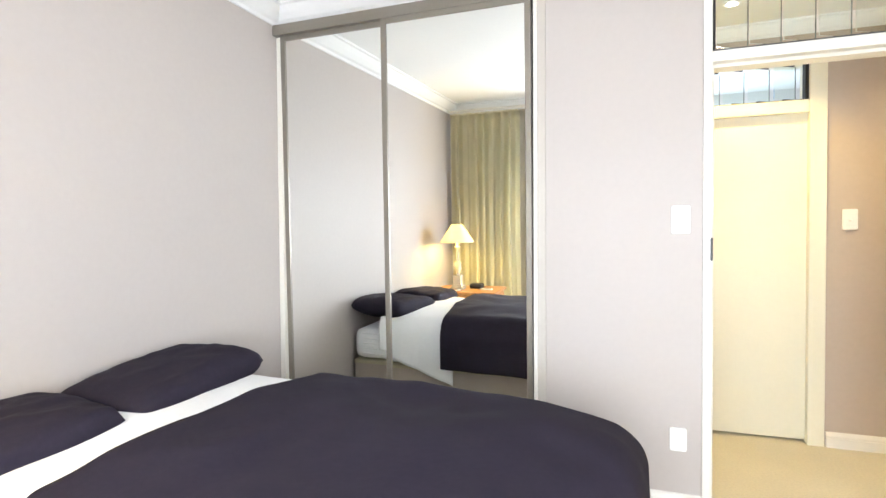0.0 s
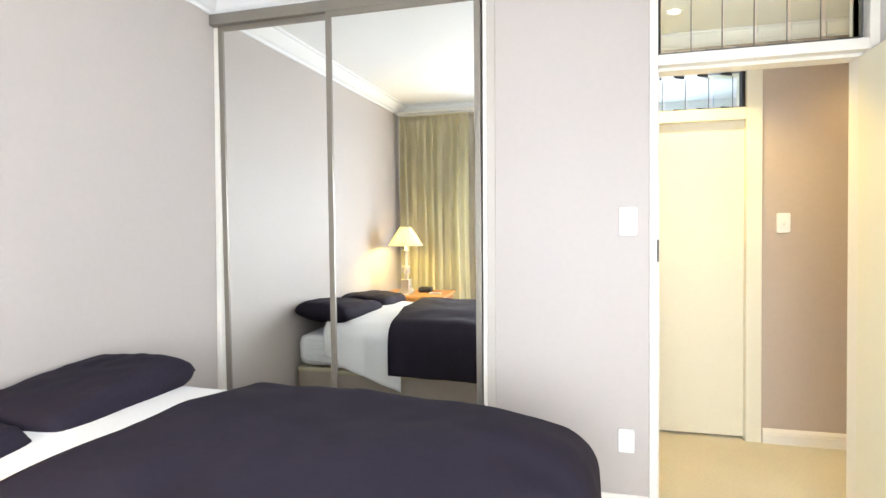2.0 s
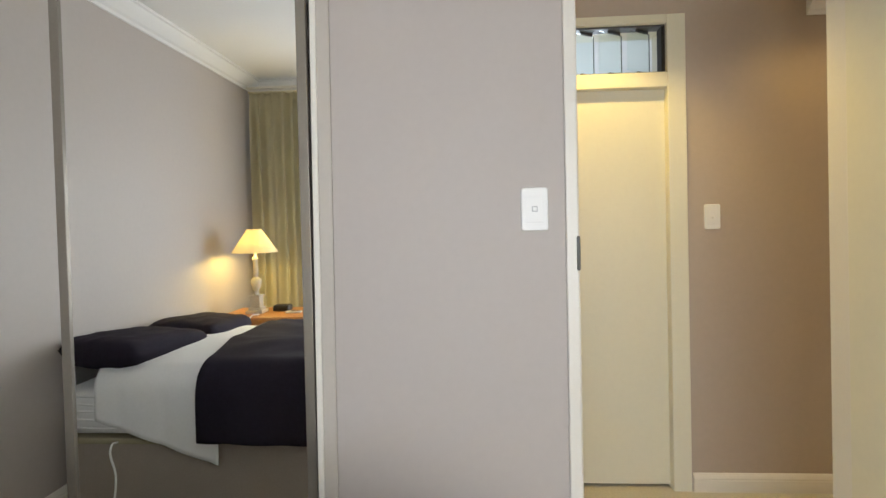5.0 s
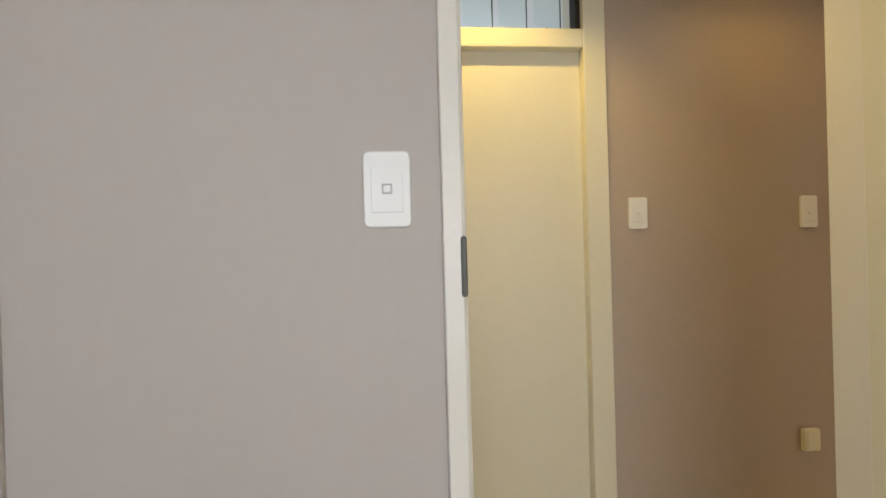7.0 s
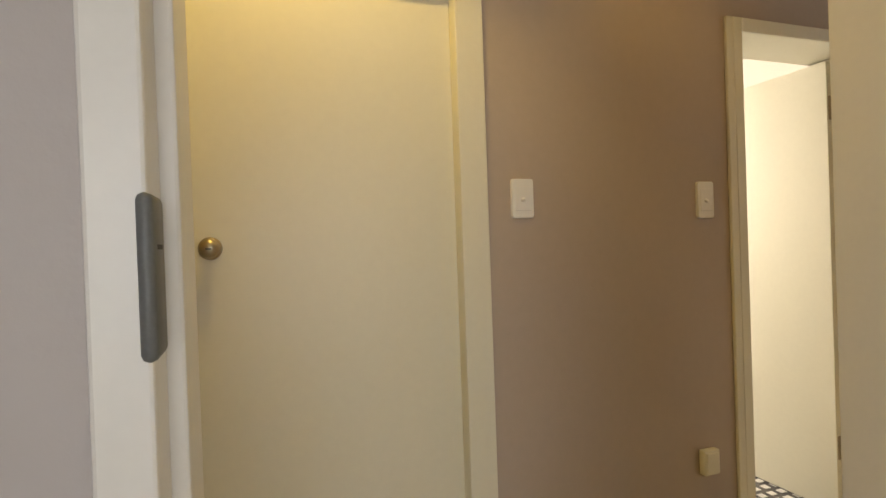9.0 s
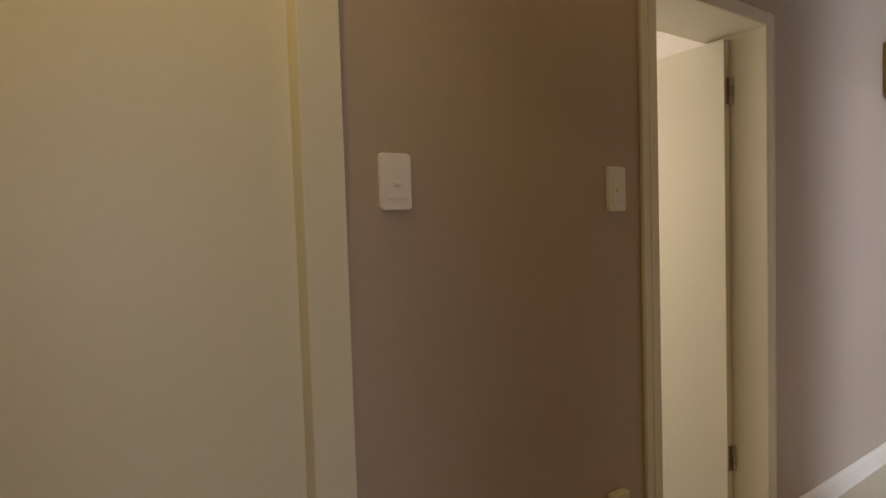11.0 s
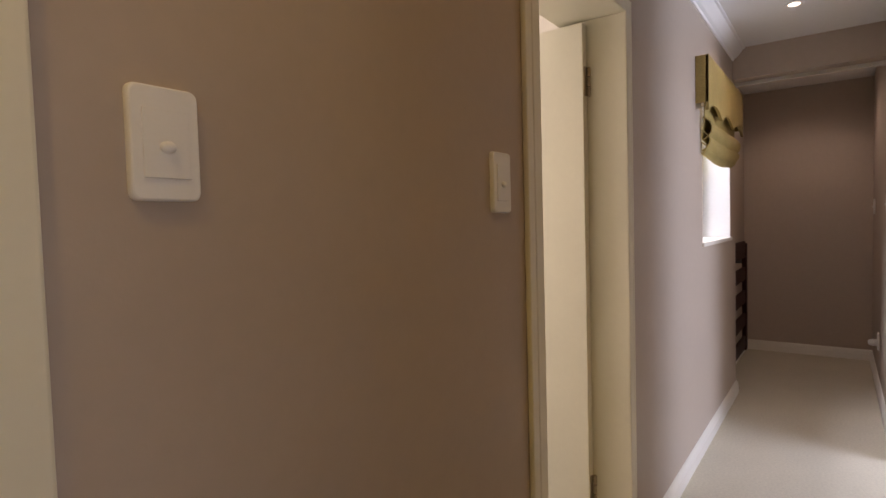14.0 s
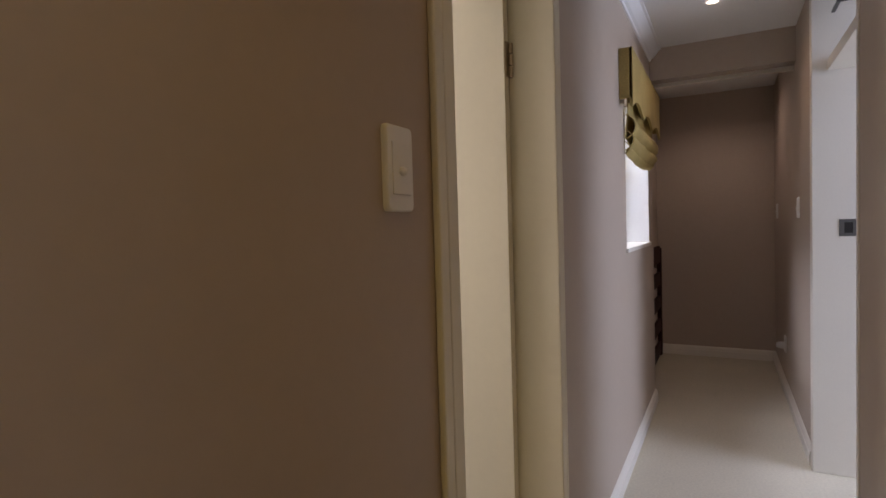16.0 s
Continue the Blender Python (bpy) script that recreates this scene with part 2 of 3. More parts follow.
structure("wall_corridor_end", boxes((XE, XE + 0.15, 0.14, 1.25, 0, 2.6)), HALL, "taupe painted end wall of the corridor", "wall")
structure("wall_corridor_near", boxes((XR + 0.15, 3.02, 0.14, RY, 0, 2.6), (3.02, 4.04, 0.14, RY, 2.30, 2.6), (4.04, XE, 0.14, RY, 0, 2.6)), HALL, "taupe painted corridor wall with a side doorway", "wall")
structure("wall_hall_left", boxes((-0.46, -0.34, TW, HY, 0, 2.6)), HALL, "taupe painted short end wall of the hall", "wall")
structure("ceiling_hall", boxes((-0.46, XR + 0.15, TW, HY, CH1, CH1 + 0.1)), CEIL, "smooth white hall ceiling", "ceiling")
structure("ceiling_corridor", boxes((XR + 0.15, 4.74, RY, HY, CH2, CH2 + 0.2), (4.92, XE, RY, 1.25, CH2, CH2 + 0.2)), CEIL, "smooth white corridor ceiling", "ceiling")
structure("beam", boxes((4.74, 4.92, RY, 1.25, 2.175, CH2 + 0.2)), HALL, "taupe painted ceiling beam across the corridor", "beam")
structure("beam_trim", extrude_profile([(0, 0), (0, 0.028), (0.03, 0.028), (0.045, 0.0)], (4.88, RY, 2.147), (4.88, 1.25, 2.147)), TRIM, "thin white trim under the corridor beam", "trim")

# rooms seen only through openings
structure("wall_side_room", boxes((2.0, 2.12, -2.6, 0.14, 0, 2.6), (4.8, 4.92, -2.6, 0.14, 0, 2.6), (2.12, 4.8, -2.72, -2.6, 0, 0.8), (2.12, 4.8, -2.72, -2.6, 2.3, 2.6), (2.12, 2.5, -2.72, -2.6, 0.8, 2.3), (4.5, 4.8, -2.72, -2.6, 0.8, 2.3)), WALL, "taupe walls of the room across the corridor", "wall")
structure("ceiling_side_room", boxes((2.0, 4.92, -2.72, 0.14, 2.6, 2.7)), CEIL, "white ceiling of the side room", "ceiling")
structure("wall_bathroom", boxes((1.30, 1.42, HY + 0.22, 3.3, 0, 2.5), (2.95, 3.07, HY + 0.22, 3.3, 0, 2.5), (1.42, 2.95, 3.2, 3.3, 0, 1.1), (1.42, 2.95, 3.2, 3.3, 2.1, 2.5), (2.2, 2.95, 3.2, 3.3, 1.1, 2.1)), TRIM, "cream bathroom walls", "wall")
structure("ceiling_bathroom", boxes((1.30, 3.07, HY + 0.22, 3.3, 2.4, 2.5)), CEIL, "white bathroom ceiling", "ceiling")
structure("wall_closed_room", boxes((-0.8, -0.68, HY + 0.22, 3.3, 0, 2.6), (-0.68, 1.30, 3.2, 3.3, 0, 1.0), (-0.68, 1.30, 3.2, 3.3, 2.2, 2.6)), CEIL, "pale walls of the room behind the closed door", "wall")
structure("ceiling_closed_room", boxes((-0.8, 1.30, HY + 0.22, 3.3, 2.6, 2.7)), CEIL, "white ceiling behind the closed door", "ceiling")
structure("floor_back_rooms", boxes((-0.8, 1.36, 1.34, 3.3, -0.1, 0.0), (1.36, 3.07, 1.34, 3.3, -0.1, -0.004)), TILEDARK, "dark tiled floor of the rooms beyond the hall", "floor")

# cornices
COR = [(0, 0), (0, -0.105), (0.012, -0.105), (0.016, -0.088), (0.035, -0.078), (0.062, -0.05), (0.076, -0.03), (0.082, -0.018), (0.098, -0.014), (0.098, 0)]
structure("cornice_headboard", extrude_profile([(-o, u) for o, u in COR], (XL, YW, CB), (XL, 0.0, CB)), CEIL, "white moulded plaster cornice above the bed wall", "cornice")
structure("cornice_door_wall", extrude_profile([(-o, u) for o, u in COR], (XL, 0.0, CB), (XR, 0.0, CB)), CEIL, "white moulded plaster cornice above the wardrobe", "cornice")
structure("cornice_window_wall", extrude_profile(COR, (XL, YW, CB), (XR, YW, CB)), CEIL, "white moulded plaster cornice above the window", "cornice")
SC = [(o * 0.75, u * 0.75) for o, u in COR]
structure("cornice_corridor", extrude_profile([(-o, u) for o, u in SC], (XR + 0.15, HY, CH2), (4.74, HY, CH2)), CEIL, "white moulded cornice along the corridor", "cornice")
structure("cornice_hall", extrude_profile([(-o, u) for o, u in SC], (-0.34, HY, CH1), (XR + 0.15, HY, CH1)), CEIL, "white moulded cornice above the closed door", "cornice")

# baseboards
BB = [(0, 0), (0.018, 0), (0.018, 0.055), (0.014, 0.06), (0.016, 0.066), (0.012, 0.078), (0.005, 0.088), (0, 0.09)]


def baseboard(a, b, side=1):
    structure("baseboard", extrude_profile([(side * o, u) for o, u in BB], (*a, 0), (*b, 0)), TRIM, "white painted moulded skirting board on carpet", "skirting")


baseboard((-0.724, 0), (-0.037, 0), -1)
baseboard((0.735, HY), (1.668, HY), -1)
baseboard((2.466, HY), (4.84, HY), -1)
baseboard((4.84, 1.25), (XE, 1.25), -1)
baseboard((XE, RY), (XE, 1.25), 1)
baseboard((4.07, RY), (XE, RY), 1)
baseboard((XR + 0.15, RY), (2.99, RY), 1)
baseboard((XL, YW), (XL, -0.02), -1)


# ---- doorways ----
door_1 = thing("door_1", (0.82, 0, 0), "open cream flush bedroom door in a white steel frame with louvred fanlight", "door")
door_1["kind"] = "structure"
part("jamb", boxes((-0.035, 0.0, -0.012, 0.04, 0, 2.47), (-0.035, 0.012, 0.04, TW + 0.008, 0, 2.47), bevel=0.003), TRIM, door_1)
part("jamb", boxes((0.800, 0.835, -0.012, 0.04, 2.0, 2.47), (0.829, 0.835, -0.012, 0.04, 0, 2.0), (0.782, 0.835, 0.04, TW + 0.008, 0, 2.47), bevel=0.002), TRIM, door_1)
part("transom", boxes((0.0, 0.80, -0.012, 0.04, 2.014, 2.060), (0.012, 0.782, 0.04, TW + 0.008, 2.0, 2.060), bevel=0.003), TRIM, door_1)
leaf = part("door_leaf", boxes((0.7824, 0.826, -0.76, 0.048, 0.012, 1.998), bevel=0.002), CREAM, door_1, "cream flush door leaf swung open")
for z in (0.25, 1.75):
    part("hinge", lathe([(0.007, z), (0.007, z + 0.1)], 12, 0.832, -0.02), STEEL, leaf)
strike = part("strike_plate", boxes((-0.006, 0.004, -0.021, 0.020, 1.147, 1.248), bevel=0.0045), PLATE, door_1, "long grey steel strike plate", True)
# black patch in place of the shaded latch slot
part("latch_slot", boxes((0.0032, 0.0043, -0.010, 0.008, 1.214, 1.217)), BLACK, strike)

fan_1 = thing("fanlight", (0.4, 0.06, 2.062), "vertical glass louvre fanlight above the bedroom door", "fanlight")
for z in (2.062, 2.458):
    part("track", boxes((0.0, 0.782, 0.015, 0.10, z, z + 0.012), bevel=0.001), STEEL, fan_1, "grey aluminium louvre track")
part("side_bar", boxes((0.0, 0.014, 0.02, 0.095, 2.074, 2.458)), BLACK, fan_1)
part("side_bar", boxes((0.782, 0.79, 0.02, 0.095, 2.074, 2.458)), STEEL, fan_1)


def louvre(parent, x, y, z0, z1, w, turn):
    m = pose(x, y, 0, 0, 0, turn)
    bm = boxes((-w / 2, w / 2, -0.003, 0.003, z0 + 0.012, z1 - 0.012))
    bm.transform(m)
    blade = part("blade", bm, GLASS, parent)
    blade.visible_shadow = False
    bm = boxes((w / 2 - 0.0008, w / 2 + 0.0012, -0.0032, 0.0032, z0 + 0.012, z1 - 0.012))
    bm.transform(m)
    part("blade_edge", bm, GLASSEDGE, blade)
    for z in (z0, z1 - 0.012):
        bm = boxes((-0.012, w / 2 - 0.01, -0.006, 0.006, z, z + 0.013), bevel=0.001)
        bm.transform(m)
        part("clip", bm, STEEL, blade)


for i in range(6):
    louvre(fan_1, 0.085 + i * 0.128, 0.06, 2.074, 2.458, 0.15, 28)

door_2 = thing("door_2", (0.29, HY, 0), "closed cream flush door with fanlight in a cream frame", "door")
door_2["kind"] = "structure"
part("jamb", boxes((-0.175, -0.115, HY + 0.0, HY + 0.22, 0, 2.335), (-0.335, -0.115, HY - 0.014, HY, 0, 2.335), bevel=0.004), CREAM, door_2)
part("jamb", boxes((0.640, 0.728, HY - 0.014, HY + 0.22, 0, 2.335), bevel=0.004), CREAM, door_2)
part("head", boxes((-0.115, 0.640, HY - 0.014, HY + 0.22, 2.295, 2.335), bevel=0.003), CREAM, door_2)
part("transom", boxes((-0.115, 0.640, HY - 0.012, HY + 0.2, 1.982, 2.055), bevel=0.004), CREAM, door_2)
part("stop", boxes((-0.115, -0.10, 1.206, 1.22, 0, 1.982), (0.625, 0.640, 1.206, 1.22, 0, 1.982), (-0.10, 0.625, 1.206, 1.22, 0.0, 0.02), (-0.10, 0.625, 1.206, 1.22, 1.96, 1.982)), CREAM, door_2)
leaf = part("door_leaf", boxes((-0.1146, 0.6396, 1.156, 1.204, 0.016, 1.9815), bevel=0.0006), CREAM, door_2, "cream flush door leaf, closed")
bm = lathe([(0.026, 0), (0.026, 0.004), (0.022, 0.008), (0.011, 0.012), (0.010, 0.028), (0.019, 0.034), (0.022, 0.045), (0.018, 0.054), (0.008, 0.058)], 28)
bm.transform(Matrix.Translation((-0.045, 1.157, 1.221)) @ pose(0, 0, 0, 90) @ Matrix.Scale(1.15, 4))
knob = part("knob", bm, BRASS, leaf, "round aged brass knob", True)
# shade of the key slot, laid on as a black bar
part("key_slot", boxes((-0.052, -0.038, 1.089, 1.0915, 1.218, 1.222)), BLACK, knob)

fan_2 = thing("fanlight", (0.29, 1.15, 2.055), "vertical glass louvre fanlight above the closed door", "fanlight")
for z in (2.055, 2.286):
    part("track", boxes((-0.115, 0.640, 1.135, 1.20, z, z + 0.009)), STEEL, fan_2)
part("side_bar", boxes((0.622, 0.640, 1.135, 1.20, 2.064, 2.286)), BLACK, fan_2)
for i in range(5):
    louvre(fan_2, -0.03 + i * 0.138, 1.168, 2.064, 2.286, 0.15, 32)

door_3 = thing("door_3", (2.04, HY, 0), "open cream bathroom door in a cream frame", "door")
door_3["kind"] = "structure"
part("jamb", boxes((1.672, 1.705, HY - 0.014, HY, 0, 1.99), (1.705, 1.747, HY - 0.014, HY + 0.225, 0, 1.99), bevel=0.004), CREAM, door_3)
part("jamb", boxes((2.447, 2.462, HY - 0.014, HY, 0, 1.99), (2.402, 2.447, HY - 0.014, HY + 0.225, 0, 1.99), bevel=0.004), CREAM, door_3)
part("head", boxes((1.747, 2.402, HY - 0.014, HY + 0.225, 1.94, 1.99), bevel=0.004), CREAM, door_3)
leaf = part("door_leaf", boxes((2.361, 2.397, 1.243, 1.90, 0.012, 1.925), bevel=0.002), CREAM, door_3, "cream flush bathroom door leaf, open inwards")
for z in (0.24, 1.68):
    bm = join([lathe([(0.0075, z + k * 0.034), (0.0075, z + k * 0.034 + 0.03)], 12, 2.392, 1.235) for k in range(3)])
    hinge = part("hinge", bm, BRASS, leaf)
    part("hinge_plate", boxes((2.368, 2.386, 1.2405, 1.2432, z, z + 0.1)), BRASS, hinge)

door_4 = thing("door_4", (3.5, RY, 0), "white painted side doorway with fanlight in the corridor", "door frame")
door_4["kind"] = "structure"
part("jamb", boxes((4.0, 4.04, 0.07, RY + 0.012, 0, 2.34), (4.04, 4.065, RY, RY + 0.012, 0, 2.34), bevel=0.003), TRIM, door_4)
part("jamb", boxes((3.02, 3.05, 0.07, RY + 0.004, 0, 2.34), bevel=0.003), TRIM, door_4)
part("head", boxes((3.05, 4.0, 0.07, RY + 0.012, 2.30, 2.34), bevel=0.003), TRIM, door_4)
part("transom", boxes((3.05, 4.0, 0.12, RY - 0.05, 1.93, 1.98), bevel=0.003), TRIM, door_4)
strike = part("strike_plate", boxes((3.996, 4.0, 0.14, 0.205, 1.15, 1.23), bevel=0.001), STEEL, door_4, "bright steel strike plate")
# shade inside the latch hole, drawn as a black box
part("latch_hole", boxes((3.9945, 3.9965, 0.152, 0.185, 1.165, 1.215)), BLACK, strike)
part("fanlight_stay", boxes((3.84, 3.99, 0.22, 0.235, 2.19, 2.202), (3.84, 3.855, 0.17, 0.235, 2.19, 2.202), bevel=0.002), STEEL, door_4, "grey metal fanlight stay")


# ---- switches and sockets ----
def plate_thing(name, x, y, z, w, h, label, style, back=False, group=""):
    """A wall plate centred at x, z on the wall face y; back turns it round to face the other way."""
    ob = thing(name, (x, y, z), label, "light switch" if style != "socket" else "socket", group)

    def put(nm, bm, m, parent=ob, smooth=False):
        if back:
            bm.transform(Matrix.Diagonal((-1, -1, 1, 1)))
        bm.transform(Matrix.Translation((x, y, z)))
        return part(nm, bm, m, parent, smooth=smooth)

    bm = bmesh.new()
    n, r, ring = 6, 0.009, []
    corners = ((w / 2 - r, h / 2 - r, 0), (-w / 2 + r, h / 2 - r, 90), (-w / 2 + r, -h / 2 + r, 180), (w / 2 - r, -h / 2 + r, 270))
    for grow, out in ((1.0, 0.0), (1.0, 0.006), (0.97, 0.009), (0.93, 0.010)):
        ring.append([bm.verts.new(((cx + r * math.cos(radians(a + 90 * k / n))) * (1 - (1 - grow)), -out, (cz + r * math.sin(radians(a + 90 * k / n))) * (1 - (1 - grow) * w / h)))
                     for cx, cz, a in corners for k in range(n + 1)])
    for a, b in zip(ring, ring[1:]):
        for i in range(len(a)):
            bm.faces.new((a[i], a[(i + 1) % len(a)], b[(i + 1) % len(a)], b[i]))
    bm.faces.new(ring[-1])
    bmesh.ops.recalc_face_normals(bm, faces=bm.faces)
    body = put("plate", bm, PLASTIC)
    if style in ("button", "rocker", "plain"):
        put("cover", boxes((-w * 0.33, w * 0.33, -0.0118, -0.009, -h * 0.30, h * 0.30), bevel=0.0008), PLASTIC)
        put("seam", boxes((-w * 0.33, w * 0.33, -0.0122, -0.0108, -h * 0.306, -h * 0.299)), LINE)
    if style == "button":
        put("button", boxes((-0.0085, 0.0085, -0.0155, -0.010, -0.0085, 0.0085), bevel=0.0025), LINE)
        put("button_face", boxes((-0.0065, 0.0065, -0.0165, -0.013, -0.0065, 0.0065), bevel=0.002), PLASTIC)
    if style in ("rocker", "plain"):
        bm = lathe([(0.0085, 0.0), (0.0085, 0.003), (0.006, 0.006), (0.002, 0.007)], 20)
        bm.transform(Matrix.Translation((0, -0.0112, -0.004)) @ pose(0, 0, 0, 90) @ Matrix.Diagonal((1, 0.8, 1, 1)))
        put("rocker", bm, PLASTIC, smooth=True)
    if style == "socket":
        put("cover", boxes((-w * 0.36, w * 0.36, -0.0118, -0.009, -h * 0.34, h * 0.40), bevel=0.0008), PLASTIC)
        put("switch", boxes((-w * 0.3, -w * 0.02, -0.0145, -0.010, h * 0.14, h * 0.17), bevel=0.0005), LINE)
        put("seam", boxes((-w * 0.36, w * 0.36, -0.0122, -0.0108, h * 0.23, h * 0.238)), LINE)
    return ob


plate_thing("light_switch", -0.125, 0.0, 1.329, 0.079, 0.127, "white single-button light switch beside the bedroom door", "button")
plate_thing("wall_socket", -0.133, 0.0, 0.336, 0.071, 0.106, "white wall socket low beside the bedroom door", "socket")
plate_thing("light_switch", 0.845, HY, 1.343, 0.075, 0.121, "white rocker light switch beside the closed door", "rocker", group="hall light switches")
plate_thing("light_switch", 1.560, HY, 1.335, 0.073, 0.128, "white rocker light switch beside the bathroom door", "plain", group="hall light switches")
plate_thing("light_switch", 4.62, RY, 1.30, 0.072, 0.12, "white light switch on the corridor wall", "plain", True)
plate_thing("light_switch", 6.05, RY, 1.30, 0.072, 0.12, "small white switch near the corridor end", "plain", True)
plate_thing("wall_socket", 5.42, RY, 0.34, 0.072, 0.12, "white socket with a plug low on the corridor wall", "socket", True)
plug = thing("plug", (5.42, RY + 0.012, 0.33), "small white plug-in device in the corridor socket", "plug")
bm = lathe([(0.024, 0), (0.026, 0.02), (0.022, 0.04), (0.014, 0.05)], 20)
bm.transform(pose(5.42, RY + 0.0118, 0.33, -90))
part("body", bm, PLASTIC, plug, smooth=True)
jack = thing("telephone_jack", (1.536, HY, 0.421), "raised cream telephone socket box low on the wall", "socket")
part("box", boxes((1.502, 1.570, HY - 0.028, HY, 0.378, 0.465), bevel=0.005), CREAM, jack)
part("cover", boxes((1.510, 1.562, HY - 0.032, HY - 0.026, 0.386, 0.457), bevel=0.003), CREAM, jack)

# ---- wardrobe ----
mirror_wardrobe = thing("mirror_wardrobe", (-1.53, 0.06, 0), "built-in wardrobe with two mirrored sliding doors in bronze-grey frames", "wardrobe")
part("fascia", boxes((XL, -0.785, -0.046, 0.03, 2.415, 2.473), bevel=0.002), GREYFRAME, mirror_wardrobe, "bronze-grey top track")
part("soffit", boxes((XL, -0.785, 0.03, 0.15, 2.425, 2.473)), GREYFRAME, mirror_wardrobe)
part("bottom_track", boxes((XL, -0.785, 0.02, 0.145, 0.0, 0.022), bevel=0.002), GREYFRAME, mirror_wardrobe)
part("side_trim", boxes((XL, -2.243, -0.010, 0.030, 0, 2.415), bevel=0.003), TRIM, mirror_wardrobe, "white side trim")
part("side_trim", boxes((-0.785, -0.766, -0.016, 0.02, 0, 2.473), bevel=0.003), TRIM, mirror_wardrobe, "white side trim")
part("batten", boxes((-0.766, -0.726, -0.012, 0.0, 0, 2.473), bevel=0.002), BATTEN, mirror_wardrobe, "putty-coloured cover batten")
# black strip painting the shade between mirror door and trim
part("side_gap_shade", boxes((-0.790, -0.786, 0.0, 0.02, 0.02, 2.415)), BLACK, mirror_wardrobe)
TILT = 1.2


def mirror_door(x0, x1, y):
    m = pose(0, y, 0.03, TILT)
    H, w = 2.388, 0.03

    def put(nm, bm, mt, parent):
        bm.transform(m)
        return part(nm, bm, mt, parent)

    d = put("mirror_pane", boxes((x0 + w, x1 - w, 0.002, 0.006, w, H - w)), MIRROR, mirror_wardrobe)
    put("stile", boxes((x0, x0 + w, -0.006, 0.012, 0, H), bevel=0.002), GREYFRAME, d)
    put("stile", boxes((x1 - w, x1, -0.006, 0.012, 0, H), bevel=0.002), GREYFRAME, d)
    put("rail", boxes((x0 + w, x1 - w, -0.005, 0.011, 0, w), bevel=0.002), GREYFRAME, d)
    put("rail", boxes((x0 + w, x1 - w, -0.005, 0.011, H - w, H), bevel=0.002), GREYFRAME, d)


mirror_door(-2.245, -1.555, 0.040)
mirror_door(-1.592, -0.792, 0.014)

# ---- bed ----
BX0, BX1, BY0, BY1 = XL + 0.03, -0.36, -2.14, -0.73
bed = thing("bed", (-1.3, -1.47, 0), "double bed with taupe fabric base and white mattress", "bed")
part("base", boxes((BX0, BX1, BY0, BY1, 0.03, 0.345), bevel=0.012), BASE, bed, "taupe fabric divan base")
part("mattress", boxes((BX0, BX1, BY0 - 0.01, BY1 + 0.01, 0.35, 0.572), bevel=0.06), SHEET, bed, "white sheeted mattress", True)
part("base_edge", boxes((BX0, BX1, BY0 - 0.005, BY1 + 0.005, 0.318, 0.347), bevel=0.008), mat("olive_piping_cloth", (0.40, 0.36, 0.24), 0.85, var=0.06, scale=15, bump=0.4, bump_scale=400), bed, "pale olive piping")
for k in range(5):
    z = 0.40 + 0.036 * k
    cable("tuck", [(BX0 + 0.08 + 0.02 * (k % 2), BY1 + 0.009, z), (-2.0, BY1 + 0.0105, z - 0.006 + 0.004 * (k % 3)), (-1.82, BY1 + 0.0105, z + 0.005), (-1.6, BY1 + 0.008, z - 0.004)], 0.0055, SHEET, bed)
for fx in (BX0 + 0.1, BX1 - 0.1):
    for fy in (BY0 + 0.1, BY1 - 0.1):
        part("foot", lathe([(0.025, 0.0), (0.03, 0.03)], 16, fx, fy), DARKPLASTIC, bed)


def step(v, a, b):
    """Smooth rise from 0 at a to 1 at b."""
    u = min(1.0, max(0.0, (v - a) / (b - a)))
    return u * u * (3 - 2 * u)


def turn_back(y):
    """How far the duvet's head edge lies from its straight line: pulled up in the middle, down at the wardrobe side."""
    return 0.10 - 0.06 * step(y, -0.72, -1.25) + 0.30 * step(y, -1.82, -2.15)


def spread(y):
    """How much further down the bed the sheet reaches on its window side."""
    return 0.36 * step(y, -1.4, -2.0)


